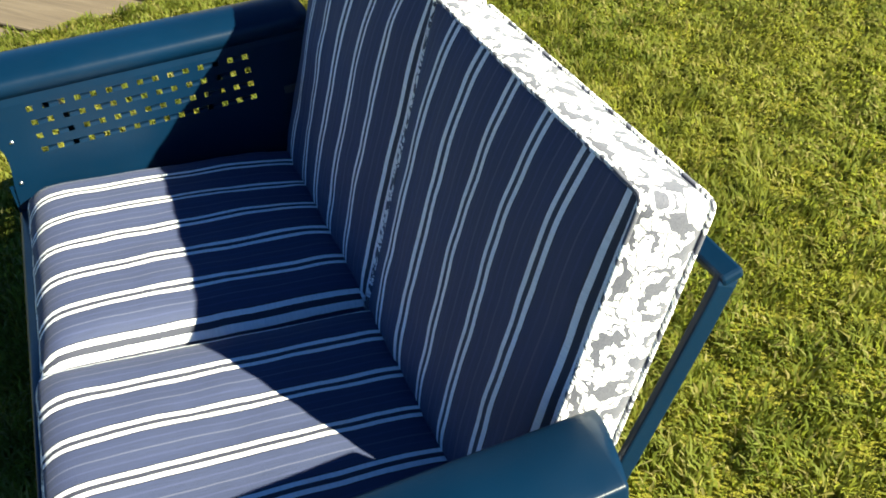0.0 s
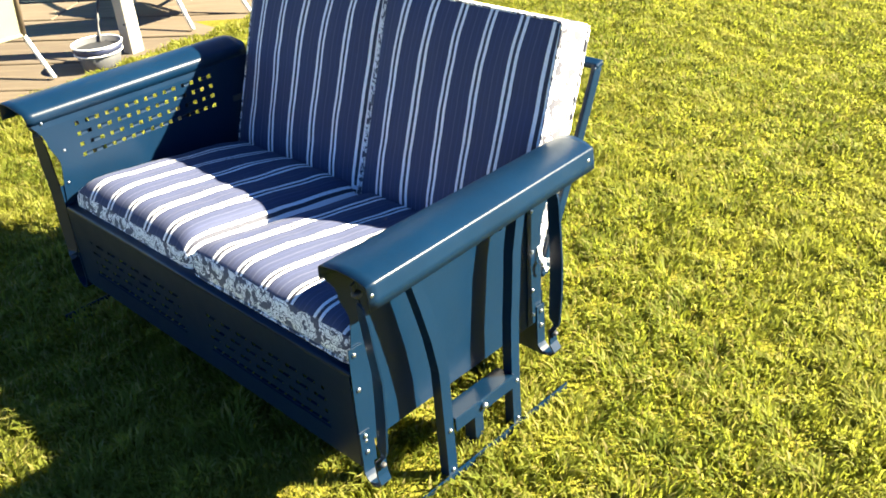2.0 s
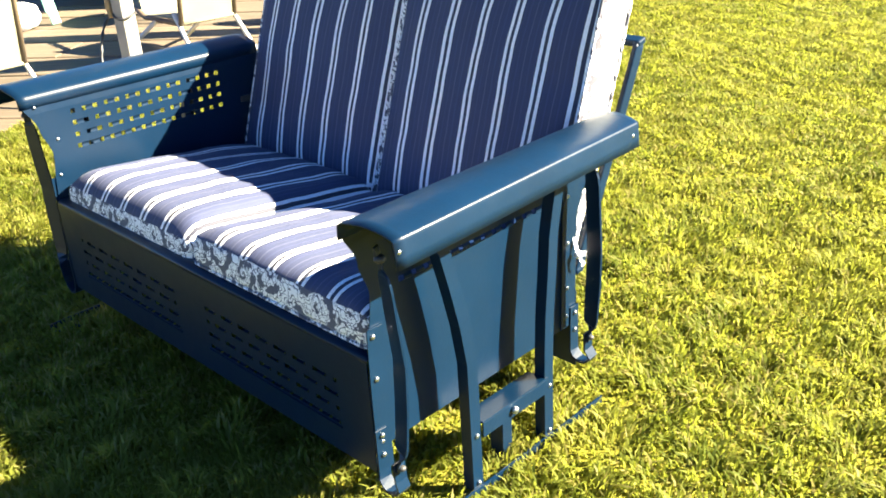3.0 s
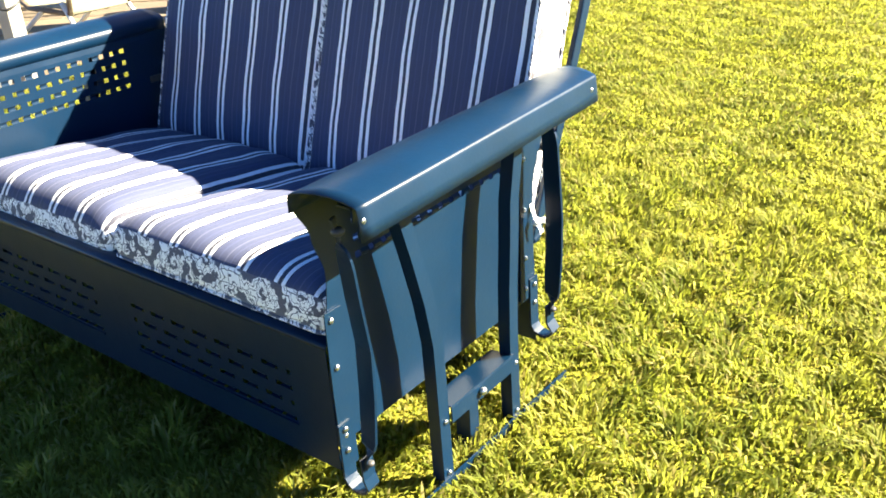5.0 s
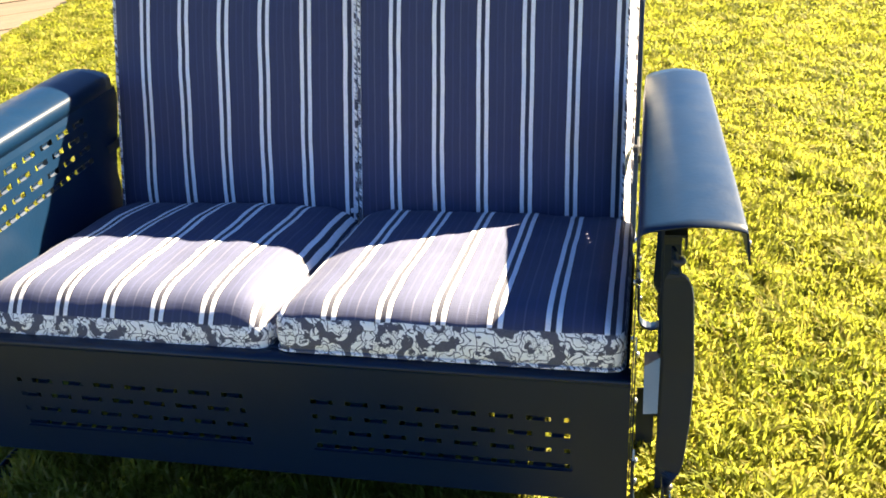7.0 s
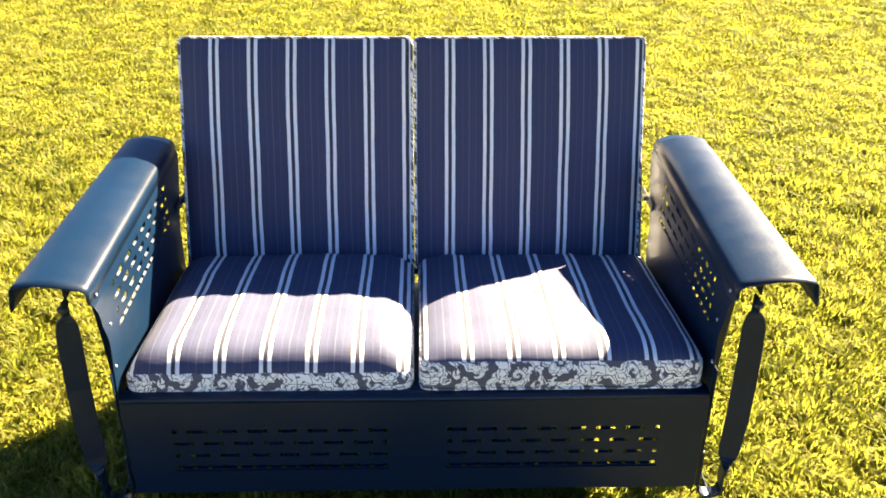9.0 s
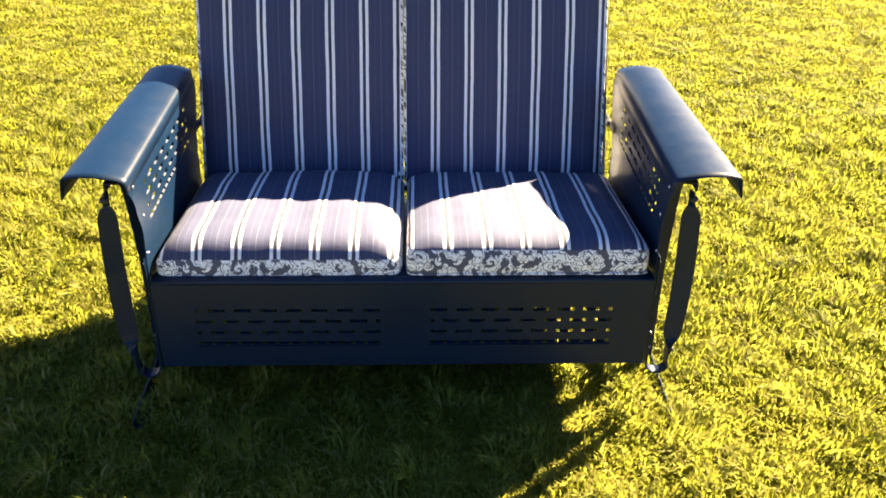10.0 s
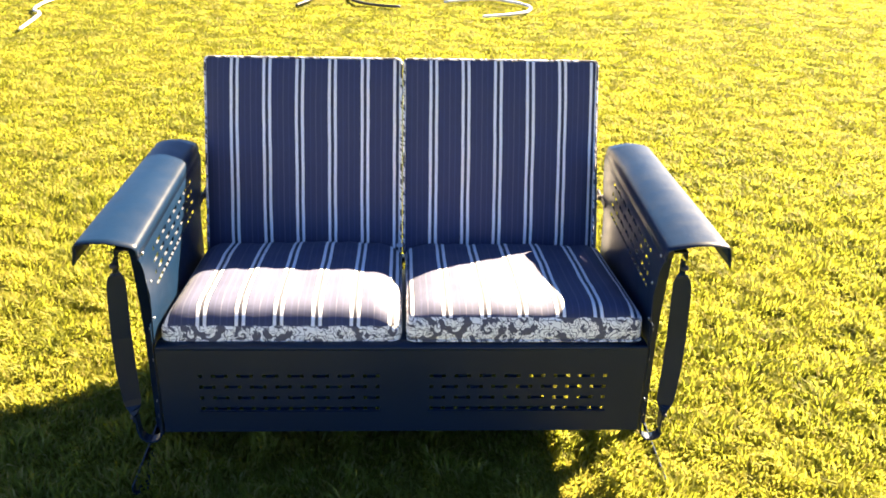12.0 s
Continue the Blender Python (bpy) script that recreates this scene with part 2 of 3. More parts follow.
def sweep(points, wdir, w, t, bm=None):
    """A flat bar of width w (along wdir) and thickness t along a line of points."""
    bm = bm or bmesh.new()
    pts = [Vector(p) for p in points]
    rings = []
    for i, p in enumerate(pts):
        tan = (pts[min(i + 1, len(pts) - 1)] - pts[max(i - 1, 0)]).normalized()
        wd = Vector(wdir[i]) if isinstance(wdir, list) else Vector(wdir)
        wd = (wd - tan * wd.dot(tan)).normalized()
        n = tan.cross(wd)
        ww = w[i] if isinstance(w, list) else w
        rings.append([bm.verts.new(p + wd * a * ww / 2 + n * b * t / 2) for a, b in ((-1, -1), (1, -1), (1, 1), (-1, 1))])
    for a, b in zip(rings, rings[1:]):
        for k in range(4):
            bm.faces.new((a[k], a[(k + 1) % 4], b[(k + 1) % 4], b[k]))
    bm.faces.new(rings[0][::-1])
    bm.faces.new(rings[-1])
    return bm


def tube(points, r, seg=8, bm=None, closed=False):
    bm = bm or bmesh.new()
    pts = [Vector(p) for p in points]
    n = len(pts)
    rings = []
    ref = Vector((0.31, 0.17, 0.93)).normalized()
    for i, p in enumerate(pts):
        a, b = (pts[i - 1], pts[(i + 1) % n]) if closed else (pts[max(i - 1, 0)], pts[min(i + 1, n - 1)])
        tan = (b - a).normalized()
        u = tan.cross(ref).normalized()
        v = tan.cross(u)
        rr = r[i] if isinstance(r, list) else r
        rings.append([bm.verts.new(p + (u * math.cos(k * math.tau / seg) + v * math.sin(k * math.tau / seg)) * rr) for k in range(seg)])
    pairs = list(zip(rings, rings[1:])) + ([(rings[-1], rings[0])] if closed else [])
    for a, b in pairs:
        for k in range(seg):
            bm.faces.new((a[k], a[(k + 1) % seg], b[(k + 1) % seg], b[k]))
    if not closed:
        bm.faces.new(rings[0][::-1])
        bm.faces.new(rings[-1])
    return bm


def bezier(a, b, c, d, n=10):
    a, b, c, d = (Vector(v) for v in (a, b, c, d))
    return [a * (1 - t) ** 3 + b * 3 * t * (1 - t) ** 2 + c * 3 * t * t * (1 - t) + d * t ** 3 for t in (i / n for i in range(n + 1))]


def lathe(profile, seg=28, bm=None, at=(0, 0, 0)):
    bm = bm or bmesh.new()
    rings = [[bm.verts.new((at[0] + r * math.cos(k * math.tau / seg), at[1] + r * math.sin(k * math.tau / seg), at[2] + z)) for k in range(seg)] for r, z in profile]
    for a, b in zip(rings, rings[1:]):
        for k in range(seg):
            bm.faces.new((a[k], a[(k + 1) % seg], b[(k + 1) % seg], b[k]))
    return bm


def lerp(stops, x):
    for (a, va), (b, vb) in zip(stops, stops[1:]):
        if x <= b:
            f = min(max((x - a) / (b - a), 0), 1)
            f = f * f * (3 - 2 * f)
            return va + (vb - va) * f
    return stops[-1][1]


# ---------------------------------------------------------------- ground
DECK_DIR = Vector((0.79, 0.61, 0)).normalized()
DECK_OUT = Vector((-0.61, 0.79, 0)).normalized()


def deck_edge(y):
    """x of the deck's edge beside the lawn."""
    return -2.31 - 0.12 * y


TURF = 0.030      # level of the soil; the patio lies a little lower


def ground_sheet():
    bm = bmesh.new()
    line = [math.copysign(abs(u) ** 3 * 400 + abs(u) * 8, u) for u in (k / 60 - 1 for k in range(121))]
    grid = []
    for y in line:
        xs = list(line)
        beside = -2.0 < y < 8.5
        if beside:
            # the turf ends in a small step along the patio
            k = next(n for n, x in enumerate(xs) if x > deck_edge(y))
            xs[k], xs[k - 1] = deck_edge(y) + 0.005, deck_edge(y) - 0.03
        row = []
        for x in xs:
            z = TURF + (0.006 * noise.noise((x * 0.9, y * 0.9, 0)) if abs(x) < 12 and abs(y) < 12 else 0)
            row.append(bm.verts.new((x, y, -0.004 if beside and -14 < x < deck_edge(y) else z)))
        grid.append(row)
    for a, b in zip(grid, grid[1:]):
        for k in range(len(line) - 1):
            bm.faces.new((a[k], a[k + 1], b[k + 1], b[k]))
    ob = part("ground", bm, SOIL, smooth=True)
    return tagged(ob, "sunlit mown lawn with dry yellow patches", "lawn", kind="structure")


ground_sheet()

def grass_field():
    rng = np.random.default_rng(4)
    zones = [((-2.75, 2.9), (-1.2, 1.7), 19000, 1.0), ((-3.0, 4.2), (1.7, 4.2), 15000, 1.3), ((-3.9, 5.0), (4.2, 6.7), 12500, 1.6), ((2.9, 6.0), (-0.6, 1.7), 8000, 1.4), ((4.2, 6.5), (1.7, 4.2), 4500, 1.9)]
    wave = [(rng.uniform(14, 62), rng.uniform(0, 6.283), rng.uniform(0, 6.283)) for _ in range(14)]
    allv, allf, base = [], [], 0
    for (x0, x1), (y0, y1), dens, fat in zones:
        n = int((x1 - x0) * (y1 - y0) * dens)
        x, y = rng.uniform(x0, x1, n), rng.uniform(y0, y1, n)
        edge = -2.335 - 0.12 * y + 0.025 * np.sin(y * 9) + 0.02 * np.sin(y * 23 + 1)
        keep = x > edge
        x, y, n = x[keep], y[keep], int(keep.sum())
        # lumps a hand's width across, and blades that lean alike within them
        field = [f / fat ** 0.7 * (x * np.cos(d) + y * np.sin(d)) + p for f, d, p in wave]
        lump = sum(np.sin(q) for q in field[:7]) / 2.6
        lump = np.clip(0.5 + 0.32 * lump, 0, 1)
        la = 2.2 * sum(np.sin(q * 0.45) for q in field[7:]) / 1.6 + rng.normal(0, 1.1, n)
        h = rng.uniform(0.008 + 0.004 * (fat > 1), 0.012 + 0.008 / fat ** 2.5, n) + 0.052 / fat ** 2.6 * lump ** 1.3 * rng.uniform(0.4, 1.0, n)
        h *= 1 + 0.15 * (fat - 1)
        w = rng.uniform(0.0019, 0.0039, n) * fat
        ang, lean = la + 1.571 + rng.normal(0, 0.6, n), rng.uniform(0.25, 1.2, n) * fat ** 0.9
        dx, dy = np.cos(ang) * w, np.sin(ang) * w
        lx, ly = np.cos(la) * lean * h, np.sin(la) * lean * h
        z0 = np.full(n, TURF - 0.008)
        mid, tip = TURF + h * np.maximum(0.3, 0.66 - 0.1 * lean), TURF + h * np.maximum(0.32, 1.05 - 0.38 * lean)
        v = np.stack([np.stack([x - dx, y - dy, z0], 1), np.stack([x + dx, y + dy, z0], 1),
                      np.stack([x + dx * .8 + lx * .35, y + dy * .8 + ly * .35, mid], 1), np.stack([x - dx * .8 + lx * .35, y - dy * .8 + ly * .35, mid], 1),
                      np.stack([x + lx, y + ly, tip], 1)], 1).reshape(-1, 3)
        i = base + np.arange(n)[:, None] * 5
        allv.append(v)
        allf.append((i, n))
        base += n * 5
    verts = np.concatenate(allv)
    idx = np.concatenate([i for i, _ in allf])
    n = len(idx)
    loops = np.concatenate([idx, idx + 1, idx + 2, idx + 3, idx + 3, idx + 2, idx + 4], 1).reshape(-1)
    me = bpy.data.meshes.new("grass")
    me.vertices.add(len(verts))
    me.vertices.foreach_set("co", verts.reshape(-1))
    me.loops.add(len(loops))
    me.loops.foreach_set("vertex_index", loops.astype(np.int32))
    me.polygons.add(n * 2)
    starts = np.stack([np.arange(n) * 7, np.arange(n) * 7 + 4], 1).reshape(-1)
    me.polygons.foreach_set("loop_start", starts.astype(np.int32))
    me.update(calc_edges=True)
    me.materials.append(GRASS)
    ob = new("grass", me)
    tagged(ob, "short mown grass blades, green with dry yellow tips", "grass", kind="stuff")


grass_field()

# ---------------------------------------------------------------- glider frame
glider = thing("glider_loveseat", (0, 0, 0), "vintage two-seat metal glider in glossy dark blue enamel on the lawn", "glider bench")
W = 0.55          # half width of the seat box
PX = 0.552        # plane of the side panels
STEP = 0.0284


HS_ARM = 0.0055   # half a punched hole of the arms


def hole_lines(centres, HS, strip=()):
    """Both edges of each hole, and the creases of the pressed strip at these offsets from the lower edge."""
    return [c - HS + d for c in centres for d in (0.0, *strip, 2 * HS)]


def punched(name, u_edges, v_edges, cols, rows, place, HS, label="", strip=(), press=()):
    """A sheet with rows of square punched holes, the strips between alternate pairs pressed back a little:
    creases at the offsets in strip from a hole's lower edge, each pressed by its depth in press.
    place(u, v, d) gives the point of the sheet, d metres pressed back."""
    us = sorted(set([round(u, 5) for u in u_edges] + [round(u, 5) for u in hole_lines(cols, HS)]))
    vs = sorted(set([round(v, 5) for v in v_edges] + [round(v, 5) for v in hole_lines(rows, HS, strip)]))
    ucell = {round(c - HS, 5): k for k, c in enumerate(cols)}
    holes, pressed = set(), {}
    for i, u in enumerate(us[:-1]):
        for j, v in enumerate(vs[:-1]):
            row = next((k for k, c in enumerate(rows) if c - HS - 1e-4 <= v < c + HS - 1e-4), None)
            if row is None:
                continue
            if u in ucell:
                holes.add((i, j))
    for row, c in enumerate(rows):
        for k in range(len(cols) - 1):
            if (row == 0 or (k + row) % 2 == 0) and cols[k + 1] - cols[k] < STEP * 1.5:
                for u in (cols[k] + HS, cols[k + 1] - HS):
                    for d, deep in zip(strip, press):
                        pressed[(round(u, 5), round(c - HS + d, 5))] = deep
    bm = bmesh.new()
    g = [[bm.verts.new(place(u, v, pressed.get((u, v), 0.0))) for v in vs] for u in us]
    for i in range(len(us) - 1):
        for j in range(len(vs) - 1):
            if (i, j) not in holes:
                bm.faces.new((g[i][j], g[i + 1][j], g[i + 1][j + 1], g[i][j + 1]))
    return thick(part(name, bm, BLUE, glider, label), 0.0016)


FRONT_EDGE = [(0.15, 0.0), (0.30, -0.002), (0.40, 0.006), (0.50, 0.018), (0.56, 0.0), (0.64, -0.036)]


def arm_side(s):
    def place(u, v, d):
        y = u
        if u < 0.06:
            f = (0.06 - u) / 0.06
            y = 0.06 * (1 - f) + lerp(FRONT_EDGE, v) * f
        y += lerp([(0.42, 0.010), (0.61, 0.076)], v) * max(0.0, (u - 0.52) / 0.032)
        flare = max(0.0, v - 0.60) * 0.12
        return Vector((s * (PX + d + flare), y, v))
    cols = [0.086 + STEP * k for k in range(15)]
    rows = [0.501 + STEP * k for k in range(4)]
    punched("side_panel", [0.0, 0.03, 0.06, 0.52, 0.552], [0.205, 0.26, 0.32, 0.38, 0.44, 0.46, 0.48, 0.60, 0.614], cols, rows, place, HS_ARM, strip=(-0.0014, 0.0028, 0.0068), press=(0.0, 0.0034, 0.0034))
    prof = [(0.5537, 0.614), (0.5542, 0.632), (0.5555, 0.6375), (0.5585, 0.6415), (0.563, 0.6442), (0.572, 0.6475), (0.590, 0.6525), (0.615, 0.6575), (0.640, 0.6580), (0.662, 0.6562), (0.676, 0.6535),
            (0.6815, 0.6522), (0.6832, 0.6515), (0.6845, 0.6495), (0.6850, 0.6470), (0.6862, 0.640), (0.6885, 0.625), (0.690, 0.607)]
    bm = bmesh.new()
    ys = [-0.042, -0.02, 0.10, 0.30, 0.50, 0.595, 0.622]
    rings = []
    for y in ys:
        ring = []
        for k, (x, z) in enumerate(prof):
            yy = y
            if y < 0:
                yy = y + 0.010 * max(0, (0.60 - x) / 0.06)
            if y > 0.60:
                yy = y - 0.003 - 0.021 * max(0, (x - 0.575) / 0.115)
            x = 0.5537 + (x - 0.5537) * (1.0 if s > 0 else 0.94)
            x -= 0.024 * (x - 0.5537) / 0.136 * min(max(y / 0.6, 0), 1)
            ring.append(bm.verts.new((s * x, yy, z - 0.003 * (y / 0.6))))
        rings.append(ring)
    for a, b in zip(rings, rings[1:]):
        for k in range(len(prof) - 1):
            bm.faces.new((a[k], a[k + 1], b[k + 1], b[k]))
    cap = thick(part("armrest", bm, BLUE, glider, smooth=True), 0.0022)
    for x, y, z in ((0.6885 if s > 0 else 0.6805, -0.034, 0.634), (0.666 if s > 0 else 0.660, 0.578, 0.629)):
        part("rivet", ball(0.0042, (s * x, y, z), flat=(0.5, 1, 1), seg=8), STEEL, cap, smooth=True)
    # folded corner strip of the front panel with its rivets
    bm = sweep([(s * (PX + 0.0035), 0.018, 0.44), (s * (PX + 0.0035), 0.016, 0.30), (s * (PX + 0.0035), 0.017, 0.158)], (0, 1, 0), 0.034, 0.002)
    strip = part("corner_strip", bm, BLUE, glider)
    for z in (0.426, 0.345, 0.22, 0.192):
        part("rivet", ball(0.005, (s * (PX + 0.006), 0.012, z), flat=(0.6, 1, 1), seg=8), STEEL, strip, smooth=True)
    bm = sweep([(s * (PX + 0.0035), 0.527, 0.53), (s * (PX + 0.0035), 0.525, 0.37), (s * (PX + 0.0035), 0.522, 0.21)], (0, 1, 0), 0.026, 0.002)
    strip = part("rear_strip", bm, BLUE, glider)
    for z in (0.50, 0.40, 0.30, 0.235):
        part("rivet", ball(0.0045, (s * (PX + 0.006), 0.527, z), flat=(0.6, 1, 1), seg=8), STEEL, strip, smooth=True)
    for y, z in ((0.000, 0.615), (0.036, 0.53), (0.024, 0.445)):
        part("rivet", ball(0.004, (s * (PX - 0.0015), y, z), flat=(0.6, 1, 1), seg=8), STEEL, glider, smooth=True)


for side in (-1, 1):
    arm_side(side)


def front_panel():
    def place(u, v, d):
        return Vector((u, d, v))
    left = [-0.458 + STEP * k for k in range(15)]
    right = [0.062 + STEP * k for k in range(15)]
    rows = [0.2215 + 0.0292 * k for k in range(4)]
    punched("front_panel", [-W, -0.02, 0.02, W], [0.157, 0.17, 0.20, 0.36, 0.377], left + right, rows, place, 0.0043, strip=(0.0008, 0.0066), press=(0.0055, 0.0022))
    # a pressed rib under the lowest row
    for x0 in (left[0], right[0]):
        bm = sweep([(x0 - 0.008, -0.002, rows[0] - 0.0085), (x0 + 14 * STEP + 0.008, -0.002, rows[0] - 0.0085)], (0, 0, 1), 0.003, 0.005)
        part("pressed_rib", bm, BLUE, glider)
    # rolled upper edge
    prof = [(0.0, 0.377), (0.001, 0.3825), (0.005, 0.3855), (0.02, 0.386), (0.034, 0.385)]
    bm = bmesh.new()
    a = [bm.verts.new((-W, y, z)) for y, z in prof]
    b = [bm.verts.new((W, y, z)) for y, z in prof]
    for k in range(len(prof) - 1):
        bm.faces.new((a[k], a[k + 1], b[k + 1], b[k]))
    thick(part("rolled_edge", bm, BLUE, glider, smooth=True), 0.0016)
    bm = sweep([(-W, 0.012, 0.158), (W, 0.012, 0.158)], (0, 1, 0), 0.026, 0.002)
    part("lower_flange", bm, BLUE, glider)


front_panel()


def seat_pan():
    bm = bmesh.new()
    # rear drop to 0.09 is unseen, added to block sun under the seat
    prof = [(0.03, 0.386), (0.10, 0.372), (0.30, 0.337), (0.52, 0.298), (0.56, 0.292), (0.572, 0.27), (0.574, 0.090)]
    a = [bm.verts.new((-W + 0.003, y, z)) for y, z in prof]
    b = [bm.verts.new((W - 0.003, y, z)) for y, z in prof]
    for k in range(len(prof) - 1):
        bm.faces.new((a[k], a[k + 1], b[k + 1], b[k]))
    thick(part("seat_pan", bm, BLUE, glider, smooth=True), 0.0018)


seat_pan()


def back_frame():
    for s in (-1, 1):
        pts = bezier((s * 0.540, 0.585, 0.31), (s * 0.540, 0.63, 0.42), (s * 0.541, 0.72, 0.60), (s * 0.541, 0.776, 0.735), 10)
        pts += [(s * 0.538, 0.782, 0.743)]
        rounded(part("back_post", sweep(pts, (0, 1, -0.4), 0.026, 0.012), BLUE, glider), 0.003)
        bm = bmesh.new()
        m = Matrix.Translation((s * 0.549, 0.598, 0.50)) @ pose(0, 0, 0, 0, 90, 0)
        bmesh.ops.create_cone(bm, cap_ends=True, segments=10, radius1=0.008, radius2=0.008, depth=0.026, matrix=m)
        part("pivot_bolt", bm, DARK, glider)
        rounded(part("arm_bracket", sweep([(s * 0.548, 0.545, 0.50), (s * 0.546, 0.61, 0.50), (s * 0.545, 0.640, 0.502)], (0, 0, 1), 0.016, 0.004), DARK, glider), 0.001)
    for y, z, w in ((0.782, 0.745, 0.026), (0.587, 0.315, 0.026)):
        rounded(part("back_rail", sweep([(-0.548, y, z), (0.548, y, z)], (0, 1, 0.25), w, 0.014), BLUE, glider), 0.004)


back_frame()


def base_side(s):
    X = lambda z: s * lerp([(0.0, 0.619), (0.3, 0.618), (0.62, 0.612)], z)
    zs = [0.012, 0.08, 0.16, 0.24, 0.32, 0.40, 0.48, 0.55, 0.60]
    bends = ([(0.0, 0.168), (0.30, 0.166), (0.42, 0.152), (0.52, 0.126), (0.62, 0.085)], [(0.0, 0.378), (0.20, 0.377), (0.33, 0.381), (0.46, 0.396), (0.62, 0.425)])
    for bend in bends:
        Y = lambda z: lerp(bend, z)
        y = Y(0.1)
        bm = bmesh.new()
        rings = []
        for z in zs:
            c = [(-0.023, 0.0), (0.0, 0.0), (0.0, 0.023), (-0.023, 0.023)]
            rings.append([bm.verts.new((X(z) + s * dx, Y(z) + dy, z)) for dx, dy in c])
        for a, b in zip(rings, rings[1:]):
            for k in range(3):
                bm.faces.new((a[k], a[k + 1], b[k + 1], b[k]))
        up = thick(part("upright", bm, BLUE, glider), 0.0035)
        for z in (0.165, 0.06):
            part("bolt", ball(0.0048, (X(z) + s * 0.003, y + 0.012, z), flat=(0.7, 1, 1), seg=8), STEEL, up, smooth=True)
    # lower cross bar between the uprights: an angle, its bolt, and the short post under it
    bm = box(0.003, 0.188, 0.030, (s * 0.6225, 0.288, 0.170))
    box(0.052, 0.188, 0.003, (s * 0.5975, 0.288, 0.1825), bm, pose(0, 0, 0, 0, -s * 9, 0))
    bar = part("cross_bar", bm, BLUE, glider)
    bm = ball(0.008, (s * 0.629, 0.277, 0.172), flat=(0.8, 1, 1), seg=10)
    part("bolt", bm, STEEL, bar, "bright zinc bolt", smooth=True)
    bm = box(0.003, 0.026, 0.158, (s * 0.590, 0.296, 0.089))
    box(0.030, 0.003, 0.158, (s * 0.575, 0.284, 0.089), bm)
    part("foot_post", bm, BLUE, glider)
    # runner on the grass: an angle lying on its side
    bm = box(0.003, 0.63, 0.024, (s * 0.622, 0.25, 0.038))
    box(0.028, 0.63, 0.003, (s * 0.608, 0.25, 0.0275), bm)
    part("runner", bm, BLUE, glider)
    # top beam hidden under the arm
    bm = box(0.030, 0.53, 0.003, (s * 0.602, 0.285, 0.612))
    box(0.003, 0.53, 0.020, (s * 0.6155, 0.285, 0.603), bm)
    part("top_beam", bm, BLUE, glider)
    # hangers fore and aft, and the hooks that carry the seat
    for y, hz in ((0.004, 0.0), (0.545, 0.004)):
        xs = lambda z: s * (-0.006 - 0.004 * s if y < 0.1 else -0.016) + s * lerp([(0.19, 0.617), (0.30, 0.625), (0.42, 0.626), (0.52, 0.619), (0.62, 0.609)], z)
        z_l = [0.185, 0.20, 0.213, 0.225, 0.24, 0.32, 0.40, 0.48, 0.53, 0.545, 0.556, 0.564, 0.57, 0.605]
        wd = [(0.3, s * -1, 0)] * 2 + [(0.7, s * -0.7, 0)] + [(1, s * -0.28, 0)] * 8 + [(0.9, s * -0.4, 0)] + [(0.7, s * -0.7, 0)] + [(0.3, s * -1, 0)]
        ww = [0.016, 0.017, 0.024, 0.034, 0.040, 0.043, 0.043, 0.042, 0.041, 0.038, 0.032, 0.024, 0.015, 0.014]
        swing = lambda z: lerp([(0.19, 0.0), (0.26, 0.006), (0.40, 0.010), (0.52, 0.002), (0.62, -0.006)], z) if y < 0.1 else 0.0
        hang = part("hanger", sweep([(xs(z), y + swing(z), z) for z in z_l], wd, ww, 0.004), BLUE, glider)
        for z, size in ((0.195, 0.007), (0.586, 0.0095)):
            part("bolt", ball(size, (xs(z) + s * 0.004, y + swing(z), z), flat=(1.1, 1.1, 0.75), seg=10), DARK, hang, smooth=True)
        a = math.pi
        u = [(s * 0.5575, y + 0.006, 0.245 + hz), (s * 0.5575, y + 0.006, 0.200), (s * 0.558, y + 0.006, 0.165)]
        u += [(s * (0.584 - 0.026 * math.cos(k * a / 8)), y + 0.004, 0.158 - 0.028 * math.sin(k * a / 8)) for k in range(1, 8)]
        u += [(xs(0.2) - s * 0.004, y + 0.002, 0.165), (xs(0.2) - s * 0.004, y, 0.205)]
        hook = part("seat_hook", sweep(u, (0, 1, 0), 0.026, 0.004), BLUE, glider, smooth=False)
        for z in (0.235, 0.195):
            part("bolt", ball(0.005, (s * 0.5615, y + 0.006, z), flat=(0.6, 1, 1), seg=8), STEEL, hook, smooth=True)


for side in (-1, 1):
    base_side(side)


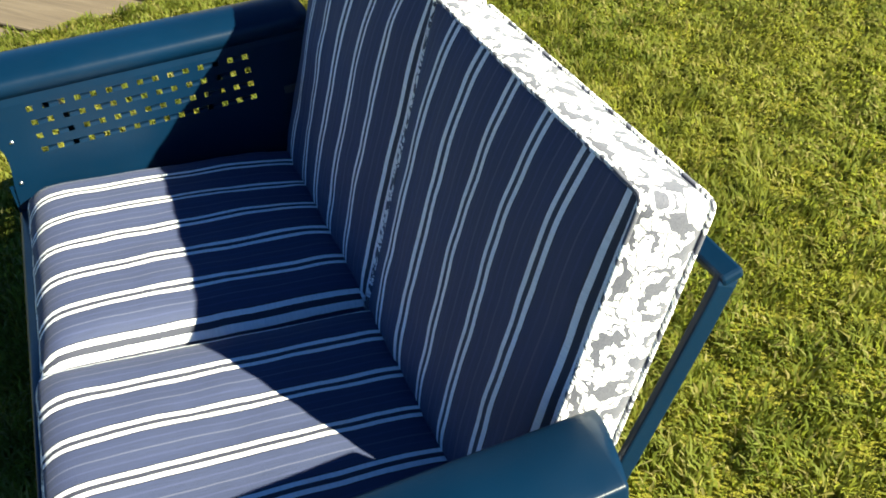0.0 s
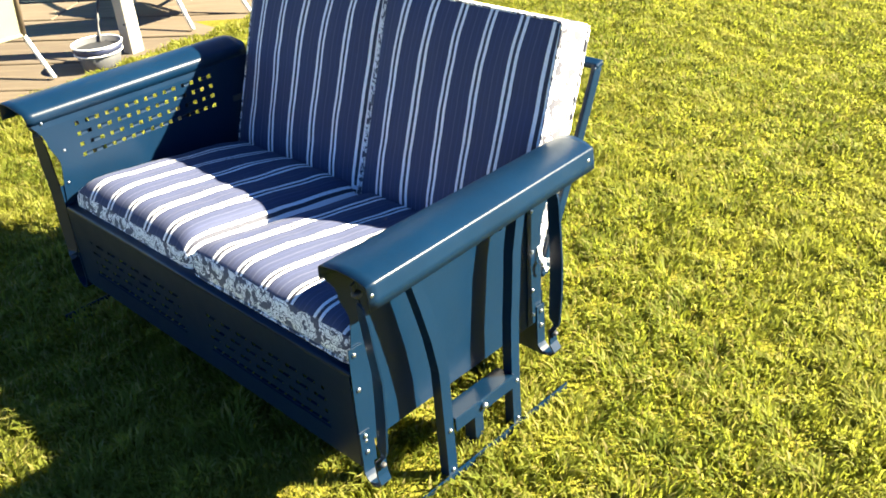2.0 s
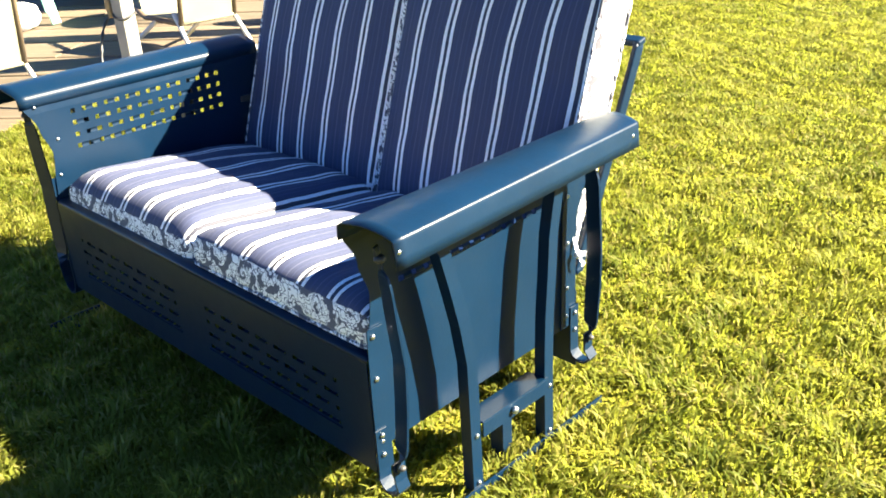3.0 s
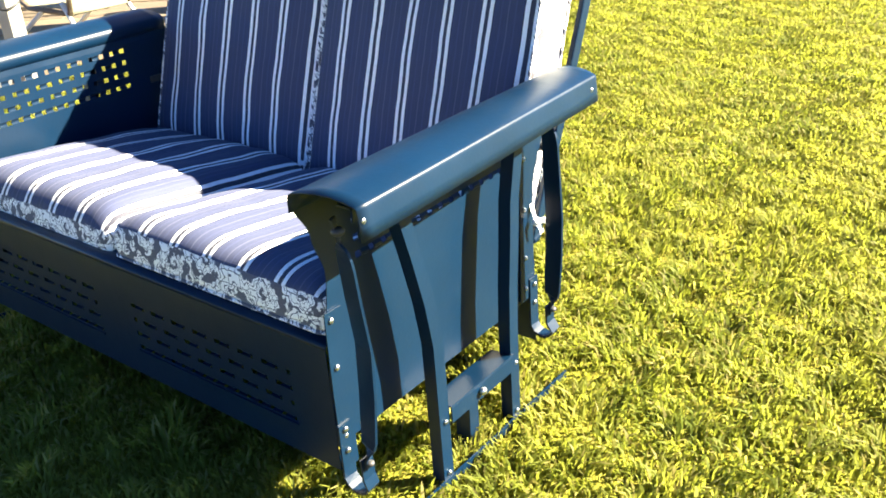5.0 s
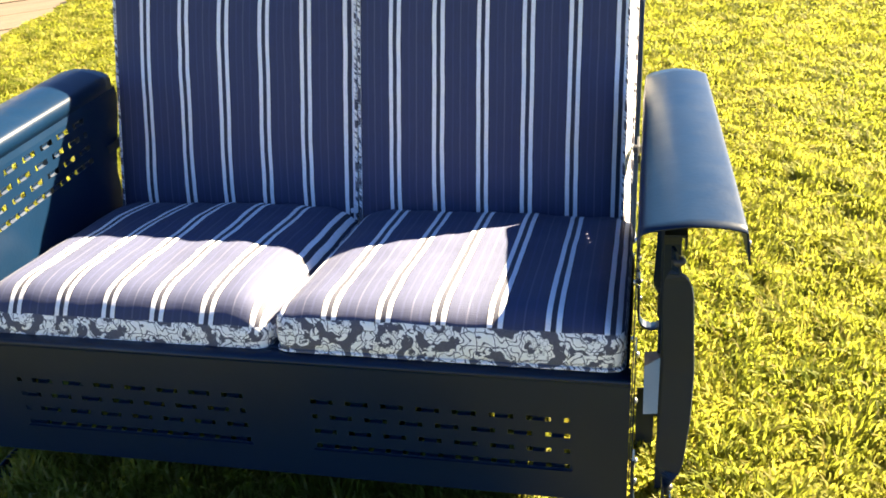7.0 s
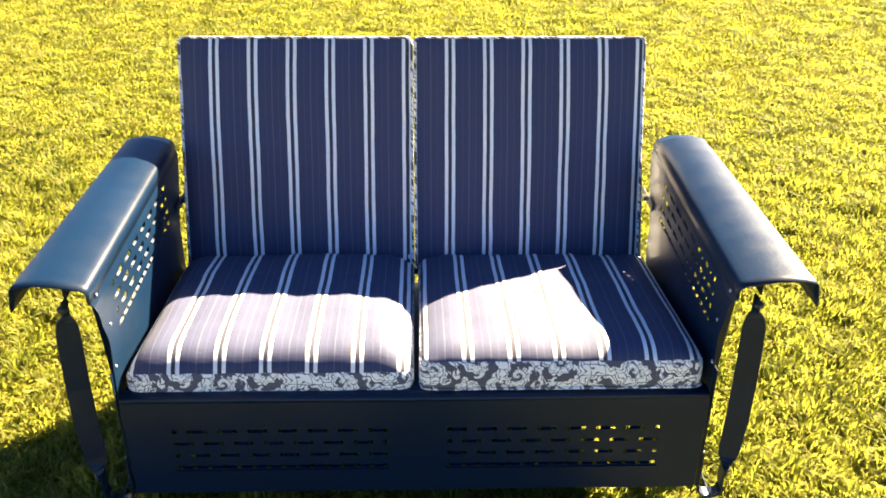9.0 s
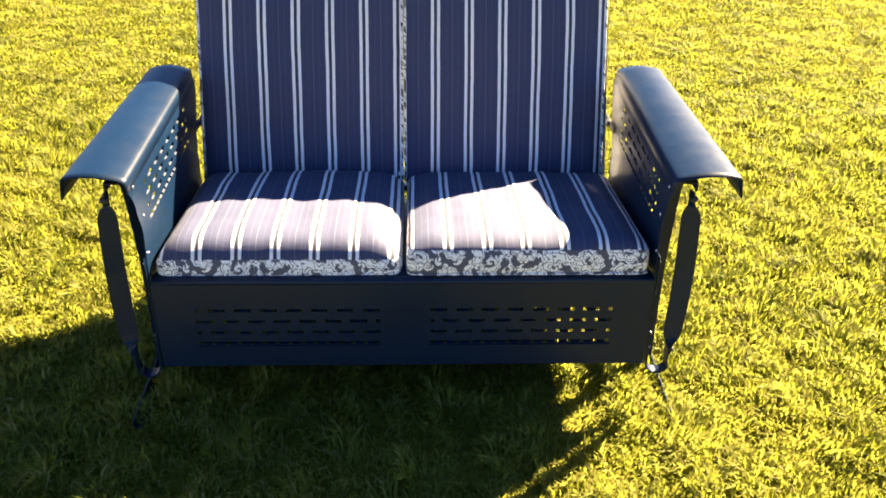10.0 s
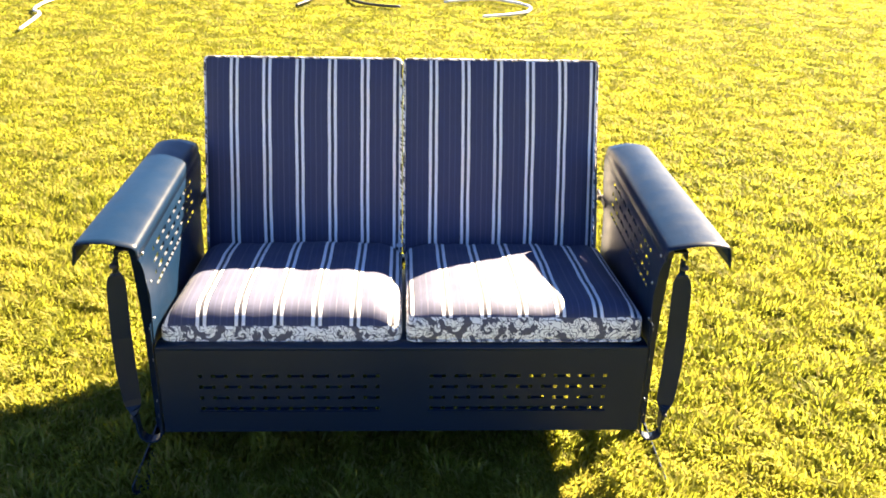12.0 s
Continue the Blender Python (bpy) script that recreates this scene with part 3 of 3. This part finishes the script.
# ---------------------------------------------------------------- cushions
def cushion(name, half_x, half_y, height, bulge, cloth, at, label, sag=0.0, seed=0, cords=(0, 1), front=False, flare=0.0):
    root = thing(name, at, label, "cushion", "four loose cushions of the glider")
    N = 34
    r = 0.022 if front else 0.011

    def plan(u, v):
        x, y = u * half_x, v * half_y
        ax, ay = abs(x) - (half_x - r), abs(y) - (half_y - r)
        if ax > 0 and ay > 0:
            k = max(ax, ay) / math.hypot(ax, ay)
            x, y = math.copysign(half_x - r + ax * k, x), math.copysign(half_y - r + ay * k, y)
        return x, y

    def top(u, v):
        x, y = plan(u, v)
        dome = (1 - abs(u) ** (14 if front else 9)) * (1 - abs(v) ** (15 if v < 0 and front else 9 if front or v < 0 else 4.5))
        soft = (1 - abs(u) ** 2) * (1 - abs(v) ** 2)
        lump = noise.noise((x * 7 + seed * 3.1, y * 7, seed)) * 0.005 + noise.noise((x * 19, y * 19 + seed, seed)) * 0.0022
        return height / 2 + bulge * ((0.82 * dome + 0.18 * soft) if front else (0.75 * dome + 0.25 * soft)) + lump * dome - sag * (1 - soft) * max(0, v) + 0.0012 * math.sin(x * 90 + seed)

    lin = [-1 + 2 * i / N for i in range(N + 1)]
    lin = [math.copysign(1 - (1 - abs(a)) ** 1.35, a) for a in lin]
    bm = bmesh.new()
    up = [[bm.verts.new((*plan(u, v), top(u, v))) for v in lin] for u in lin]
    wide = lambda u, v: (plan(u, v)[0] + flare * max(0, u if flare > 0 else -u) ** 6, plan(u, v)[1])
    low = [[bm.verts.new((*wide(u, v), -height / 2)) for v in lin] for u in lin]
    for i in range(N):
        for j in range(N):
            bm.faces.new((up[i][j], up[i + 1][j], up[i + 1][j + 1], up[i][j + 1])).material_index = 0
            bm.faces.new((low[i][j], low[i][j + 1], low[i + 1][j + 1], low[i + 1][j])).material_index = 0
    idx = [(i, 0) for i in range(N)] + [(N, j) for j in range(N)] + [(i, N) for i in range(N, 0, -1)] + [(0, j) for j in range(N, 0, -1)]
    rings = [[up[i][j] for i, j in idx]]
    for f in (0.75, 0.5, 0.25):
        ring = []
        for i, j in idx:
            a, b = up[i][j].co, low[i][j].co
            p = b.lerp(a, f)
            out = Vector((lin[i] if abs(lin[i]) > 0.99 else 0, lin[j] if abs(lin[j]) > 0.99 else 0, 0))
            w = 0.004 + 0.0018 * noise.noise((p.x * 14, p.y * 14, seed + f))
            ring.append(bm.verts.new(p + out.normalized() * w if out.length else p))
        rings.append(ring)
    rings.append([low[i][j] for i, j in idx])
    for a, b in zip(rings, rings[1:]):
        for k in range(len(idx)):
            q = (k + 1) % len(idx)
            bm.faces.new((a[k], b[k], b[q], a[q])).material_index = 1
    loops = [[v.co.copy() for v in rings[0]], [v.co.copy() for v in rings[-1]]]
    part("cover", bm, [cloth, DAMASK], root, smooth=True)
    for lp in [loops[k] for k in cords]:
        pts = [p + Vector((p.x / half_x, p.y / half_y, 0)) * 0.0015 + Vector((0, 0, 0.0008 * noise.noise(p * 60))) for p in lp]
        part("piping", tube(pts, 0.0030, 7, closed=True), DAMASK, root, smooth=True)
    return root


SLOPE = -8.6
seat_y, seat_h = 0.290, 0.060
cushion("seat_cushion", 0.265, 0.270, seat_h - 0.004, 0.029, SEAT_CLOTH, pose(0.2735, seat_y, 0.3780, SLOPE), "navy and white striped seat cushion with cream floral damask border", seed=1, cords=(1,), front=True)
cushion("seat_cushion", 0.265, 0.270, seat_h - 0.016, 0.050, SEAT_CLOTH, pose(-0.2745, seat_y + 0.004, 0.3660, SLOPE + 1.2), "plump navy and white striped seat cushion with damask border", seed=2, cords=(1,), front=True)
LEAN = 18.5
for s, lab in ((1, "upright navy striped back cushion with white floral border"), (-1, "upright navy striped back cushion with sagging top edge")):
    cushion("back_cushion", 0.259, 0.262, 0.078, 0.025, BACK_CLOTH, pose(s * 0.2645 - 0.005, 0.640, 0.598, 90 - LEAN), lab, sag=0.0 if s > 0 else 0.004, seed=5 + s, flare=s * 0.014)

# ---------------------------------------------------------------- deck and what stands on it
deck = part("deck", box(6.0, 6.4, 0.04, (-5.35, 3.0, -0.030)), SHADE_DARK)
tagged(deck, "weathered wide-plank patio floor beside the lawn", "patio", kind="structure")


def lay_planks():
    wide, tall = 0.372, 0.020
    bm = box(1.0, wide - 0.022, tall)
    bmesh.ops.bevel(bm, geom=bm.edges[:], offset=0.004, segments=1, affect="EDGES")
    me = bpy.data.meshes.new("plank")
    bm.to_mesh(me)
    bm.free()
    me.materials.append(WOOD)
    yaw = math.degrees(math.atan2(DECK_DIR.y, DECK_DIR.x))
    rng = random.Random(7)

    def reach(n0):
        """How far along its run a line of the deck meets the lawn."""
        lo, hi = -6.0, 6.0
        for _ in range(40):
            mid = (lo + hi) / 2
            p = DECK_OUT * n0 + DECK_DIR * mid
            lo, hi = (mid, hi) if p.x < deck_edge(p.y) - 0.02 else (lo, mid)
        return lo

    for row in range(-2, 12):
        n0 = 2.18 + wide * (row - 0.5)
        half = wide / 2 - 0.011
        ends = reach(n0 - half), reach(n0 + half)
        back = min(ends) - rng.uniform(0.9, 1.5)
        z = rng.uniform(-0.003, 0.003)
        bm = bmesh.new()
        flat = [(back, -half), (ends[0], -half), (ends[1], half), (back, half)]
        low = [bm.verts.new((x - back, y, -tall / 2)) for x, y in flat]
        top = [bm.verts.new((x - back, y, tall / 2)) for x, y in flat]
        bm.faces.new(low[::-1])
        bm.faces.new(top)
        for k in range(4):
            bm.faces.new((low[k], low[(k + 1) % 4], top[(k + 1) % 4], top[k]))
        bmesh.ops.bevel(bm, geom=bm.edges[:], offset=0.004, segments=1, affect="EDGES")
        ob = part("plank", bm, WOOD, deck)
        p = DECK_OUT * n0 + DECK_DIR * back
        ob.matrix_basis = pose(p.x, p.y, 0.004 + z, 0, 0, yaw)
        end = back
        for _ in range(2):
            length = rng.uniform(1.2, 1.9)
            c = DECK_OUT * n0 + DECK_DIR * (end - length / 2)
            ob = new("plank", me)
            ob.matrix_basis = pose(c.x, c.y, 0.004 + rng.uniform(-0.003, 0.003), 0, 0, yaw) @ Matrix.Diagonal((length - 0.012, 1, 1, 1))
            ob.parent = deck
            end -= length


def sling_chair(at, yaw, label):
    """A patio chair with a cream sling in a brown tube frame on white legs; its low back is turned to the lawn."""
    root = thing("sling_chair", pose(*at, 0, 0, yaw), label, "chair", "sling chairs on the patio")
    w, zb, zt = 0.165, 0.205, 0.98
    back = [(0.0, -0.12, zb), (0.0, -0.16, 0.5), (0.0, -0.21, 0.75), (0.0, -0.28, zt)]
    bm = sweep([Vector((0, y, z)) for _, y, z in back], (1, 0, 0), 2 * w - 0.02, 0.004)
    part("back_sling", bm, CREAM, root)
    part("seat_sling", sweep([(0, -0.12, zb + 0.02), (0, 0.25, zb + 0.01), (0, 0.46, zb + 0.10)], (1, 0, 0), 2 * w - 0.02, 0.004), CREAM, root)
    for s in (-1, 1):
        part("side_tube", tube([(s * w, y, z) for _, y, z in back], 0.013, 8), BROWN, root, smooth=True)
        part("seat_tube", tube([(s * w, -0.12, zb), (s * w, 0.25, zb), (s * w, 0.47, zb + 0.10)], 0.013, 8), BROWN, root, smooth=True)
        part("leg", tube([(s * w, -0.06, zb + 0.05), (s * (w + 0.02), -0.26, 0.012)], 0.012, 8), WHITE, root, "white rear leg", smooth=True)
        part("leg", tube([(s * w, 0.12, zb), (s * (w + 0.02), 0.44, 0.012)], 0.012, 8), WHITE, root, smooth=True)
        part("armrest", tube([(s * (w + 0.02), -0.08, 0.60), (s * (w + 0.03), 0.2, 0.60), (s * (w + 0.02), 0.42, 0.57)], 0.016, 8), WHITE, root, smooth=True)
    part("lower_rail", tube([(-w, -0.12, zb), (w, -0.12, zb)], 0.010, 8), CREAM, root, smooth=True)
    return root


sling_chair((-2.95, 1.89, 0.012), 90, "cream sling patio chair with brown tube frame and white legs")
sling_chair((-2.87, 0.69, 0.012), 94, "cream sling patio chair standing by the lawn edge")


def post(at, size, label, paint=None, tall=2.6):
    root = thing("patio_post", pose(*at, 0, 0, 8), label, "post")
    rounded(part("shaft", box(size, size, tall, (0, 0, tall / 2)), paint or POST, root), 0.006)
    for s, z in ((-1, 0.10), (1, 0.16)):
        part("nail", ball(0.006, (s * size * 0.3, -size / 2, z), seg=8), DARK, root)
    return root


post((-2.68, 1.345, 0.0), 0.074, "square pale-painted wooden patio post at the deck edge")
# dark shaft and white slab paint the shaded and sunlit faces of one post
big = post((-2.82, 2.68, 0.0), 0.10, "thick wooden post coloured dark for its shaded faces, white for its sunlit one", SHADE_DARK)
rounded(part("board", box(0.02, 0.11, 2.4, (0.063, 0.0, 1.2)), WHITE, big, "white slab for the post's sunlit face"), 0.003)
post((-2.715, 2.845, 0.018), 0.075, "tan wooden post standing on a white footing", ROPE)


def foot_block(at):
    root = thing("footing_block", pose(*at, 0, 0, 8), "low white concrete footing set in the grass", "footing")
    rounded(part("block", box(0.17, 0.22, 0.06, (0, 0, 0.03)), WHITE, root), 0.012)


foot_block((-2.68, 2.77, -0.02))


def pail(at):
    root = thing("pail", pose(*at), "grey metal pail with navy band and pale rim", "pail")
    part("body", lathe([(0.0, 0.0), (0.085, 0.0), (0.092, 0.02), (0.115, 0.12), (0.112, 0.12), (0.088, 0.02), (0.0, 0.012)]), GALV, root, smooth=True)
    part("band", lathe([(0.1070, 0.083), (0.1115, 0.084), (0.1180, 0.116), (0.1135, 0.117)]), NAVY, root, smooth=True)
    ring = [(0.117 * math.cos(a), 0.117 * math.sin(a), 0.12) for a in (k * math.tau / 28 for k in range(28))]
    lower = [(0.112 * math.cos(a), 0.112 * math.sin(a), 0.082) for a in (k * math.tau / 28 for k in range(28))]
    part("bead", tube(lower, 0.004, 6, closed=True), PLASTIC, root, "white bead under the band", smooth=True)
    part("rim", tube(ring, 0.0045, 8, closed=True), PLASTIC, root, "pale rolled rim", smooth=True)
    part("soil", lathe([(0.0, 0.098), (0.108, 0.094)]), DARK, root)


pail((-2.60, 1.125, 0.012))


def hose(points, r, mat, label, name="garden_hose"):
    pts = []
    ps = [Vector(points[0])] + [Vector(p) for p in points] + [Vector(points[-1])]
    for a, b, c, d in zip(ps, ps[1:], ps[2:], ps[3:]):
        for k in range(8):
            t = k / 8
            pts.append(0.5 * (2 * b + (c - a) * t + (2 * a - 5 * b + 4 * c - d) * t * t + (3 * b - a - 3 * c + d) * t ** 3))
    pts = [Vector((0.97 * p.x, 0.97 * (p.y + 1.79) - 1.79, p.z + TURF)) for p in pts]
    ob = part(name, tube(pts, r, 7), mat, smooth=True)
    return tagged(ob, label, "hose")


hose([(-2.58, 4.65, 0.03), (-2.59, 4.88, 0.03), (-2.60, 5.10, 0.04), (-2.70, 5.27, 0.03), (-2.72, 5.48, 0.03), (-2.68, 5.75, 0.03)], 0.010, PLASTIC, "white garden hose end lying in the grass")
hose([(0.60, 5.27, 0.03), (0.80, 5.33, 0.035), (0.96, 5.46, 0.035), (0.98, 5.72, 0.03), (0.70, 5.92, 0.035), (0.30, 5.80, 0.03)], 0.011, PLASTIC, "thin white cable looped on the far lawn", "cable")
hose([(-0.42, 6.0, 0.03), (-0.40, 5.80, 0.035), (-0.25, 5.66, 0.03), (0.0, 5.58, 0.03)], 0.011, DARK, "thin dark cable lying on the far lawn", "cable")
hose([(-0.82, 5.58, 0.03), (-0.74, 5.72, 0.04), (-0.70, 6.0, 0.03)], 0.013, DARK, "short dark stick lying in the grass", "stick")


def rope(at):
    root = thing("hanging_rope", pose(*at), "frayed tan rope and dark wire tied to the post", "rope")
    pts = [(0.010 * math.sin(z * 9), 0.008 * math.sin(z * 6 + 1), z) for z in (0.34 + 0.05 * k for k in range(34))]
    part("strand", tube(pts, [0.011 + 0.005 * math.sin(k * 1.7) for k in range(34)], 7), ROPE, root, smooth=True)
    part("wire", tube(bezier((0.01, 0.01, 0.36), (-0.10, -0.02, 0.32), (0.02, -0.10, 0.18), (0.05, -0.12, 0.10), 14), [0.007 + 0.003 * math.sin(k * 2.3) for k in range(15)], 6), DARK, root, smooth=True)
    loop = [(0.045 + 0.05 * math.cos(a), 0.045 + 0.05 * math.sin(a), 0.35 + 0.01 * math.sin(2 * a)) for a in (k * math.tau / 20 for k in range(20))]
    part("tie", tube(loop, 0.006, 6, closed=True), DARK, root, smooth=True)


rope((-2.725, 1.30, 0.0))


def mint_chair(at, yaw):
    root = thing("garden_chair", pose(*at, 0, 0, yaw), "mint green plastic garden chair with splayed legs", "chair")
    rounded(part("seat", box(0.42, 0.42, 0.03, (0, 0, 0.42)), MINT, root), 0.01)
    for sx in (-1, 1):
        for sy in (-1, 1):
            part("leg", sweep([(sx * 0.25, sy * 0.24, 0.0), (sx * 0.19, sy * 0.18, 0.42)], (1, 0.2, 0), 0.055, 0.03), MINT, root)
        part("arm", sweep([(sx * 0.23, -0.2, 0.62), (sx * 0.23, 0.2, 0.60)], (1, 0, 0), 0.05, 0.02), MINT, root)
        part("arm_post", sweep([(sx * 0.22, 0.17, 0.42), (sx * 0.23, 0.18, 0.61)], (0, 1, 0), 0.04, 0.02), MINT, root)
    for k in range(5):
        x = -0.16 + 0.08 * k
        part("back_slat", sweep([(x, -0.20, 0.42), (x * 1.1, -0.26, 0.85)], (1, 0, 0), 0.06, 0.014), MINT, root)


mint_chair((-4.82, 1.65, 0.02), 70)


def sack(at, r, h, label, seed):
    bm = bmesh.new()
    bmesh.ops.create_icosphere(bm, subdivisions=4, radius=1)
    for v in bm.verts:
        n = noise.noise(v.co * 1.7 + Vector((seed, 0, 0))) * 0.22 + noise.noise(v.co * 5 + Vector((0, seed, 0))) * 0.07
        v.co = Vector((v.co.x * r * (1 + n), v.co.y * r * (1 + n), max(v.co.z, -0.75) * h * (1 + n * 0.6) + 0.75 * h))
    ob = part("plastic_sack", bm, CLOTH, smooth=True)
    ob.matrix_basis = pose(*at)
    tagged(ob, label, "sack")


sack((-4.58, 1.60, 0.02), 0.13, 0.09, "crumpled white plastic sack lying on the planks", 3)
sack((-3.16, 2.74, 0.02), 0.115, 0.20, "full white plastic sack standing by the post", 8)


def side_table(at):
    root = thing("side_table", pose(*at, 0, 0, 20), "low round white plastic side table on the patio", "table")
    part("top", lathe([(0.0, 0.44), (0.22, 0.44), (0.228, 0.43), (0.22, 0.415), (0.0, 0.415)]), PLASTIC, root, smooth=False)
    for k in range(4):
        a = math.tau * k / 4
        part("leg", tube([(0.19 * math.cos(a), 0.19 * math.sin(a), 0.0), (0.14 * math.cos(a), 0.14 * math.sin(a), 0.42)], 0.014, 8), PLASTIC, root, smooth=True)
    ring = [(0.165 * math.cos(a), 0.165 * math.sin(a), 0.16) for a in (math.tau * k / 24 for k in range(24))]
    part("stretcher_ring", tube(ring, 0.008, 6, closed=True), PLASTIC, root, smooth=True)


side_table((-3.9, 2.45, 0.02))


# added dark block in place of a shadowed stretch of patio; no real chest
def shade_block(at):
    root = thing("shade_block", pose(*at), "plain dark block standing in for a shaded area on the patio", "chest")
    rounded(part("body", box(2.0, 0.62, 0.66, (0, 0, 0.35)), SHADE_SLATE, root), 0.015)
    rounded(part("lid", box(2.06, 0.68, 0.06, (0, 0, 0.715)), SHADE_SLATE, root), 0.015)
    for x in (-0.66, 0.0, 0.66):
        rounded(part("panel", box(0.58, 0.012, 0.52, (x, -0.316, 0.36)), SHADE_SLATE, root), 0.004)
    for x in (-0.9, 0.9):
        part("foot", box(0.1, 0.5, 0.03, (x, 0, 0.012)), DARK, root)


shade_block((-5.35, 2.85, 0.012))

lay_planks()

tag = part("cushion_tag", box(0.016, 0.004, 0.010, (-0.012, 0.520, 0.388)), CLOTH)
tagged(rounded(tag, 0.001), "small white cloth tag between the cushions", "tag")


def cushion_tie():
    root = thing("cushion_tie", (0.56, 0.56, 0.36), "white fabric tie of a cushion hanging by the rear strut", "tie")
    part("knot", ball(0.009, (0.008, -0.010, 0.010), flat=(1.0, 1.2, 0.9), seg=10), CLOTH, root, smooth=True)
    part("strap", sweep(bezier((-0.012, 0.0, 0.045), (0.0, -0.01, 0.03), (0.004, -0.012, 0.02), (0.008, -0.010, 0.010), 8), (0, 1, 0), 0.010, 0.002), CLOTH, root)
    part("tail", sweep(bezier((0.008, -0.010, 0.010), (0.018, -0.006, 0.014), (0.024, 0.004, 0.011), (0.029, 0.012, 0.007), 8), (0, 0, 1), 0.011, 0.002), CLOTH, root)
    part("tail", sweep(bezier((0.008, -0.010, 0.010), (0.015, -0.011, 0.002), (0.016, -0.004, -0.007), (0.013, 0.0, -0.016), 8), (0, 1, 0), 0.011, 0.002), CLOTH, root)


cushion_tie()
